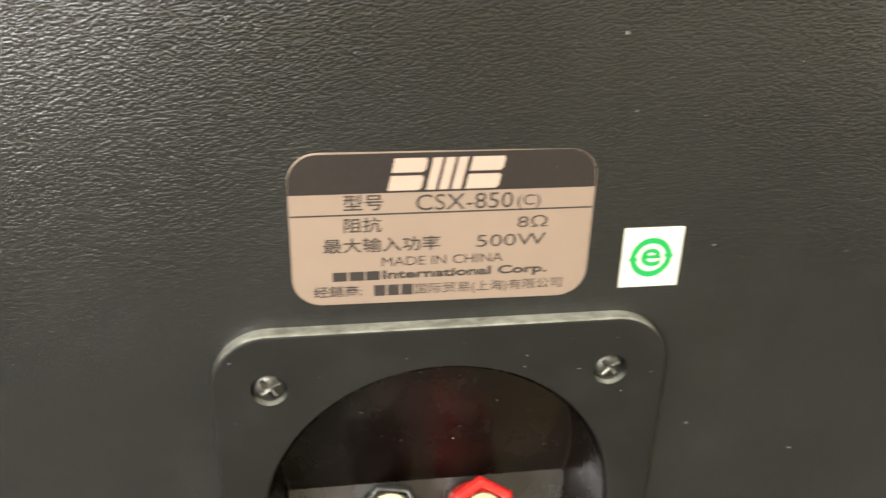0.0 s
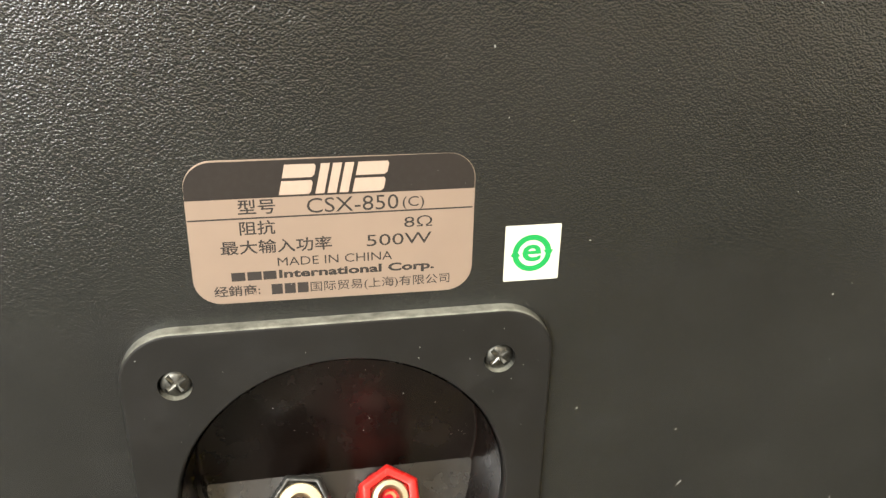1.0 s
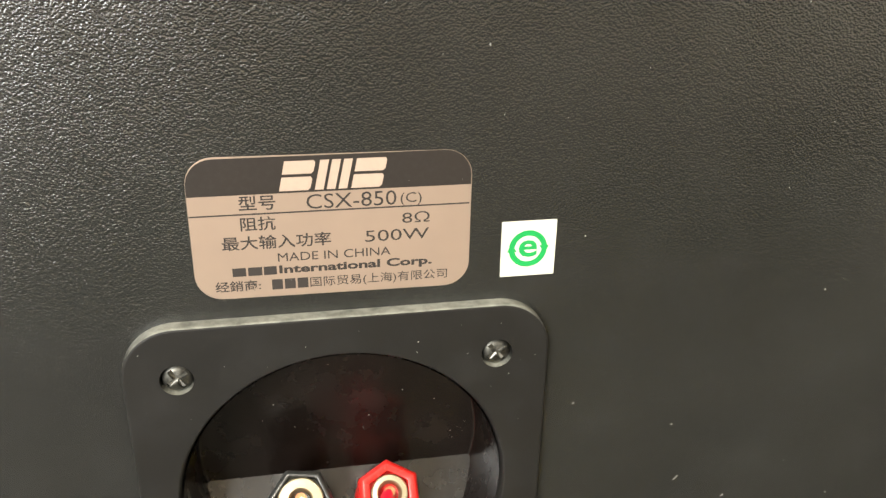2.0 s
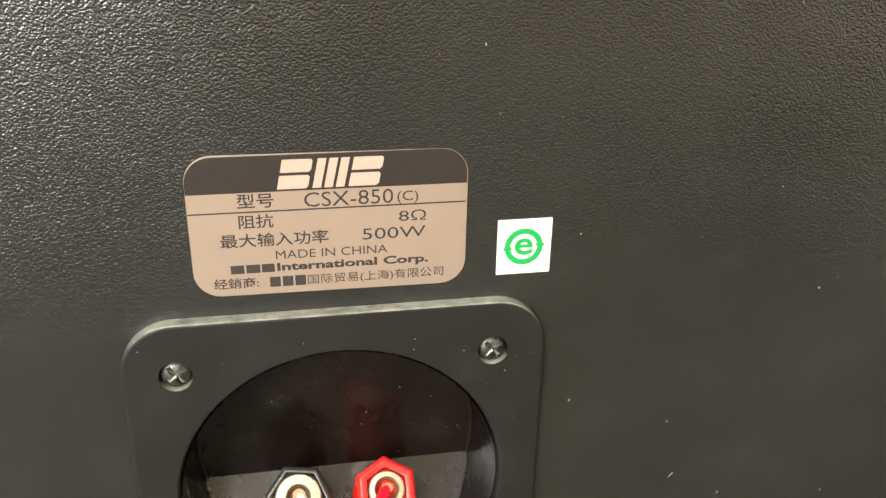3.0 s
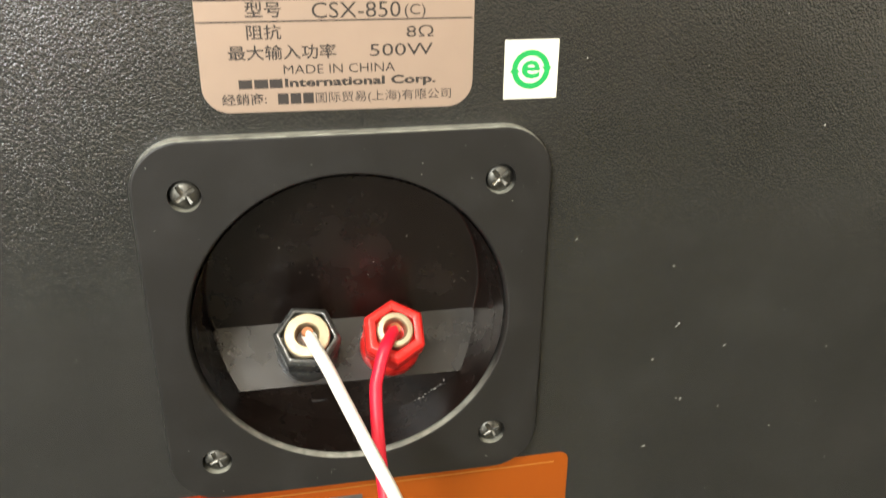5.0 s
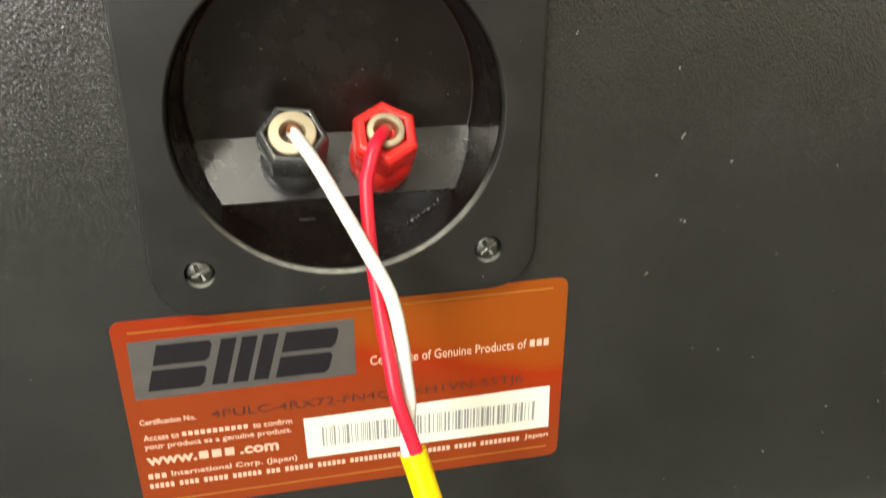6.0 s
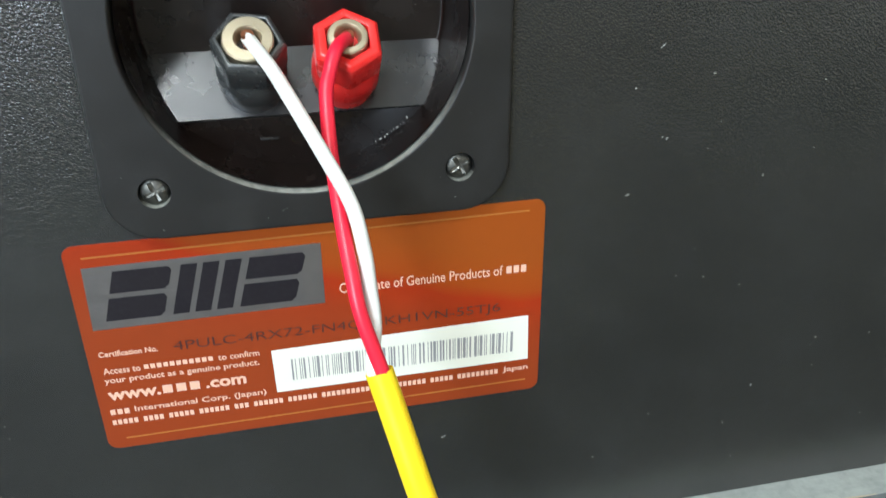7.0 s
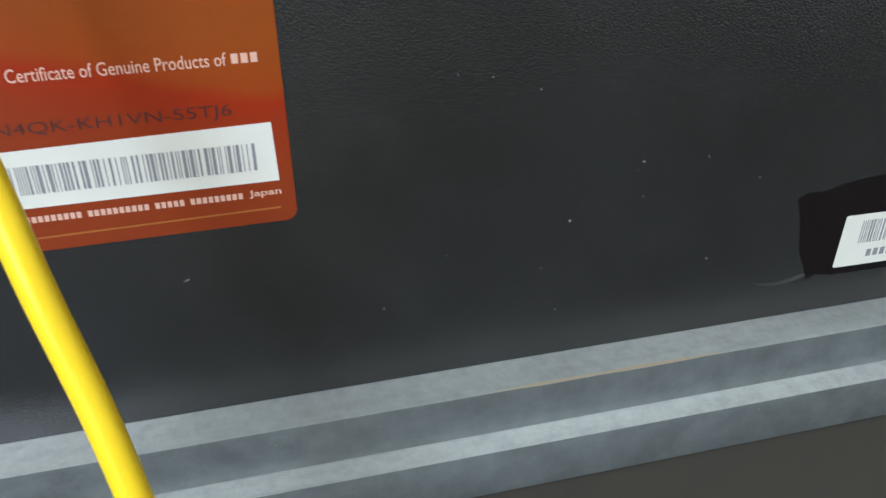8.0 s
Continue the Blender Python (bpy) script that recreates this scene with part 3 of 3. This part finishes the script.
for body, bx0, bx1, bz0, bz1, bold, ink in (("Certificate of Genuine Products of", 0.0038, 0.0441, -0.0645, -0.0618, 0.004, PINK_INK), ("4PULC-4RX72-FN4QK-KH1VN-55TJ6", -0.0358, 0.0437, -0.0756, -0.0724, -0.004, BROWN_INK),
                                            ("Certification No.", -0.0525, -0.0394, -0.0745, -0.0730, 0.02, PINK_INK), ("Access to", -0.0523, -0.0440, -0.0793, -0.0775, 0.014, PINK_INK), ("to confirm", -0.0262, -0.0165, -0.0792, -0.0775, 0.014, PINK_INK),
                                            ("your product as a genuine product.", -0.0525, -0.0168, -0.0823, -0.0803, 0.014, PINK_INK), ("www.", -0.0525, -0.0405, -0.0868, -0.0845, 0.03, PINK_INK), (".com", -0.0300, -0.0204, -0.0868, -0.0845, 0.03, PINK_INK),
                                            ("International Corp. (Japan)", -0.0472, -0.0160, -0.0912, -0.0892, 0.014, PINK_INK), ("Japan", 0.0448, 0.0517, -0.0942, -0.0922, 0.014, PINK_INK)):
    part("printed_text", letters(body, bx0, bx1, bz0, bz1, Y, bold), ink, cert)


def character_bars(x0, x1, z0, z1, counts):
    """Words of plain bars, one a character, that fill x0..x1; counts: characters in each word."""
    pitch = (x1 - x0) / (sum(counts) + 0.8 * (len(counts) - 1))
    boxes, x = [], x0
    for count in counts:
        boxes += [(x + k * pitch, x + (k + 0.72) * pitch, z0, z1) for k in range(count)]
        x += (count + 0.8) * pitch
    strokes_of("printed_bar", boxes, Y, PINK_INK, cert)


character_bars(0.0450, 0.0506, -0.0642, -0.0622, (3,))
character_bars(-0.0432, -0.0270, -0.0790, -0.0778, (11,))
character_bars(-0.0400, -0.0305, -0.0866, -0.0843, (3,))
character_bars(-0.0528, -0.0480, -0.0910, -0.0895, (3,))
character_bars(-0.0528, 0.0438, -0.0940, -0.0926, (5, 4, 5, 6, 3, 6, 6, 11, 10, 5, 9))
part("edge_line", poly(bmesh.new(), [(-0.0515, -0.0489), (0.0504, -0.0478), (0.0504, -0.0474), (-0.0515, -0.0485)], Y), GOLD_LINE, cert)
part("edge_line", poly(bmesh.new(), [(-0.0505, -0.0985), (0.0512, -0.0972), (0.0512, -0.0968), (-0.0505, -0.0981)], Y), GOLD_LINE, cert)

cert.location.x += 0.0005
cert.location.z += 0.0008

# ---- small barcode sticker on a patch of glue residue ----
residue = [(x + 0.0020, z + 0.0006) for x, z in [(0.1823, -0.1127), (0.1852, -0.1110), (0.1905, -0.1114), (0.1950, -0.1098), (0.2060, -0.1085), (0.2440, -0.1075), (0.2460, -0.1380), (0.2120, -0.1392), (0.1990, -0.1388), (0.1935, -0.1378), (0.1912, -0.1398), (0.1893, -0.1345), (0.1868, -0.1300), (0.1858, -0.1250), (0.1845, -0.1190)]]
part("glue_residue", poly(bmesh.new(), residue, 0.0, 0.00008), RESIDUE, speaker, "dark shiny patch of old glue")
small = part("barcode_sticker", slab(bmesh.new(), round_rect(0.2226, -0.1280, 0.0430, 0.0165, 0.0006, -0.00008, 3, -0.8), 0.00014), WHITE_PAPER, speaker, "small white sticker with a barcode")
Y = -0.00022
strokes, x = [], 0.2070
while x < 0.2388:
    w = rng.choice((0.00025, 0.0003, 0.0006))
    strokes.append((x, x + w, -0.1288, -0.1216))
    x += w + rng.choice((0.0003, 0.0004, 0.0006))
strokes_of("barcode_stroke", strokes, Y, GREY_INK, small)
strokes_of("printed_bar", [(0.2108 + 0.0022 * k, 0.2123 + 0.0022 * k, -0.1335, -0.1312) for k in range(11)], Y, GREY_INK, small)

# a grey wipe mark under the small sticker
SMEAR = plastic("grey_dust_smear", (0.036, 0.037, 0.036), 0.6, 0.00002, False, 0.3, 0.3)
top = [(0.1765 + 0.0034 * k, -0.1372 - 0.0012 * math.sin(k * 0.7) + 0.00022 * k) for k in range(12)]
low = [(x, z - 0.0004 - 0.0011 * math.sin(math.pi * (k + 0.3) / 12)) for k, (x, z) in enumerate(top)]
part("dust_smear", poly(bmesh.new(), top + low[::-1], 0.0, 0.00005), SMEAR, speaker, "pale grey wiped dust smear")

# tan wear along the first step of the bottom board
WORN = plain("tan_worn_edge", (0.36, 0.31, 0.21), 0.7)
bm = bmesh.new()
loops_mesh(bm, [[(x, STEP_Y + 0.0003 + y * w, IN_LOW + z * w) for y, z in ((0, -0.0004), (-0.0005, -0.0004), (-0.0005, 0.00005), (0.0011, 0.00008), (0.0011, -0.0001))]
                for x, w in ((0.098, 0.1), (0.112, 0.65), (0.128, 0.45), (0.140, 0.7), (0.152, 0.55), (0.164, 0.1))], True, True)
part("worn_streak", bm, WORN, speaker, "tan worn streak on a board edge")

# ---- speaker cable ----
cable = thing("speaker_cable", (0.03, -0.065, FLOOR_Z), "yellow cable split into a white and a red wire", "cable")
WHITE = [(-10.3, -0.4, -2.4), (-6.6, -9.5, -6.1), (-3.9, -16, -9.9), (1.4, -25.5, -18.9), (5.7, -30.5, -27.7), (7.3, -33.2, -36.3), (7.7, -35.3, -42.8), (8.0, -37.5, -49.4), (6.9, -41.2, -57.5), (8.5, -43.0, -64)]
RED = [(9.7, -0.3, -3.4), (6.7, -6.5, -4.2), (4.7, -10, -8.2), (3.6, -13, -12.0), (3.3, -20.5, -22.3), (3.8, -31, -33.3), (4.4, -36, -39.3), (5.3, -39.5, -46.3), (8.4, -42.3, -57.5), (9.6, -43.6, -64)]
END = [(8.0, -41.2, -58.3), (10.0, -44.2, -66), (13.5, -49.9, -80), (18.7, -56.6, -100), (22.8, -63.5, -120), (27.0, -73, -141), (35, -92, -163), (54, -125, -175.2), (75, -185, -175.8), (120, -320, -175.8), (220, -540, -175.8), (420, -760, -175.8), (660, -830, -175.8), (930, -770, -175.8), (1430, -690, -175.8)]
part("sheath", tube(bmesh.new(), [Vector(p) * MM for p in END], 0.0028, 24), YELLOW_PVC, cable, "bright yellow outer sheath", True)
part("white_wire", tube(bmesh.new(), [Vector(p) * MM for p in WHITE], 0.00145), WHITE_PVC, cable, "white insulated wire", True)
part("red_wire", tube(bmesh.new(), [Vector(p) * MM for p in RED], 0.00145), RED_PVC, cable, "red insulated wire", True)
for x, y, z in ((-10.3, -1.3, -1.8), (9.7, -1.2, -2.8)):
    put = post_frame(x * MM, y * MM, z * MM)
    part("copper_strands", tube(bmesh.new(), [put(0.0002, 0, -0.005), put(0, 0.0001, -0.002), put(0, -0.0002, 0.0004)], 0.0013, 12), COPPER, cable, "bare copper strands", True)

# ---- lint and dust on the panel, and specks for a glare in the cup ----
rng = random.Random(11)
lint = bmesh.new()
spots = [(29.8, 97.7, 0.5), (51.7, 57.8, 0.3), (75.2, -18.6, 0.5), (83.2, -31.0, 0.35), (113.4, -122.0, 0.5), (160.2, -126.4, 0.45), (120.3, -109.4, 0.6),
         (111.9, -43.4, 0.35), (99.7, -71.1, 0.4), (124.3, -19.7, 0.3), (91.8, -69.8, 0.25), (52.4, 16.1, 0.5), (77.7, 7.3, 0.35), (111.0, 40.7, 0.35),
         (62.0, 92.6, 0.25), (110.8, -74.9, 0.25), (138.2, -95.7, 0.45), (155.8, -96.4, 0.35), (89.1, -114.5, 0.3), (73.4, -127.4, 0.3), (118.2, -135.5, 0.3)]
for _ in range(70):
    x, z = rng.uniform(-95, 225), rng.uniform(-140, 125)
    if (abs(x) < 58 and -104 < z < 82) or x > 178 and z < -104:
        continue
    spots.append((x, z, rng.choice((0.12, 0.15, 0.2, 0.3))))
spots = [(x, -0.02, z, size * 0.75) for x, z, size in spots]
for _ in range(95):
    x, z = rng.uniform(-42, 42), rng.uniform(-42, 42)
    if math.hypot(x, z) > 37.5:
        spots.append((x, FRONT / MM - 0.02, z, rng.choice((0.07, 0.09, 0.12, 0.2))))
for _ in range(12):
    a, d = rng.uniform(0.1, 3.0), rng.uniform(4, 29)
    spots.append((d * math.cos(a), BACK_Y / MM - 0.02, d * math.sin(a), rng.choice((0.12, 0.16, 0.22))))
for _ in range(9):
    spots.append((rng.uniform(27, 31), BACK_Y / MM - 0.02, rng.uniform(-4, 2), rng.choice((0.06, 0.1, 0.14))))
for _ in range(16):
    spots.append((rng.uniform(-26, 26), -0.21, rng.uniform(50, 77), rng.choice((0.05, 0.07, 0.1))))
# arc of pale specks that paints a white glare on the cup's wall
for k in range(16):
    a = radians(-62 + 1.2 * k + rng.uniform(-0.4, 0.4))
    spots.append((33.6 * math.cos(a), 9.0 + rng.uniform(-0.6, 0.3), 33.6 * math.sin(a), rng.choice((0.2, 0.3, 0.45))))
for x, y, z, size in spots:
    a, w = rng.uniform(0, 3.14), size * rng.uniform(0.25, 0.7)
    u, v = Vector((math.cos(a), 0, math.sin(a))) * size * MM, Vector((-math.sin(a), 0, math.cos(a))) * w * MM
    c = Vector((x, y, z)) * MM
    loop = [c + u, c + v * 0.8 + u * 0.2, c - u * 0.9 + v * 0.3, c - v * 0.7 - u * 0.2]
    loops_mesh(lint, [loop, [p + Vector((0, -0.0001, 0)) for p in loop]], False, True)
for x, z, length, slant in ((80.8, -9.1, 0.9, 50), (94.5, -16.4, 0.5, 35), (75.6, -45.3, 0.6, 30), (29.3, -111.8, 0.7, 25), (84.3, -31.5, 0.5, 60)):
    along = Vector((math.cos(radians(slant)), 0, math.sin(radians(slant)))) * length * MM
    side = Vector((-along.z, 0, along.x)) * (0.06 / length)
    c = Vector((x, -0.02, z)) * MM
    loop = [c - along, c - side * 1.6, c + along * 0.9 - side, c + along, c + side * 0.4]
    loops_mesh(lint, [loop, [p + Vector((0, -0.0001, 0)) for p in loop]], False, True)
for _ in range(70):
    x, size = rng.uniform(-90, 235), rng.choice((0.12, 0.16, 0.22, 0.3))
    y, z = rng.choice(((rng.uniform(-10.5, -1), IN_LOW / MM), (STEP_Y / MM, rng.uniform(-162, -151.5)), (RIM_Y / MM, rng.uniform(-172, -165)), (rng.uniform(-17.5, -12.5), -163.4)))
    bit = bmesh.ops.create_icosphere(lint, subdivisions=1, radius=size * MM * 0.5)["verts"]
    bmesh.ops.scale(lint, vec=(rng.uniform(0.6, 1.6), 0.7, 0.7), verts=bit)
    bmesh.ops.translate(lint, vec=Vector((x, y, z)) * MM, verts=bit)
tagged(part("lint", lint, LINT_AND_GLARE), "tiny pale specks of lint on the back panel and of painted glare in the cup", "lint", kind="stuff")
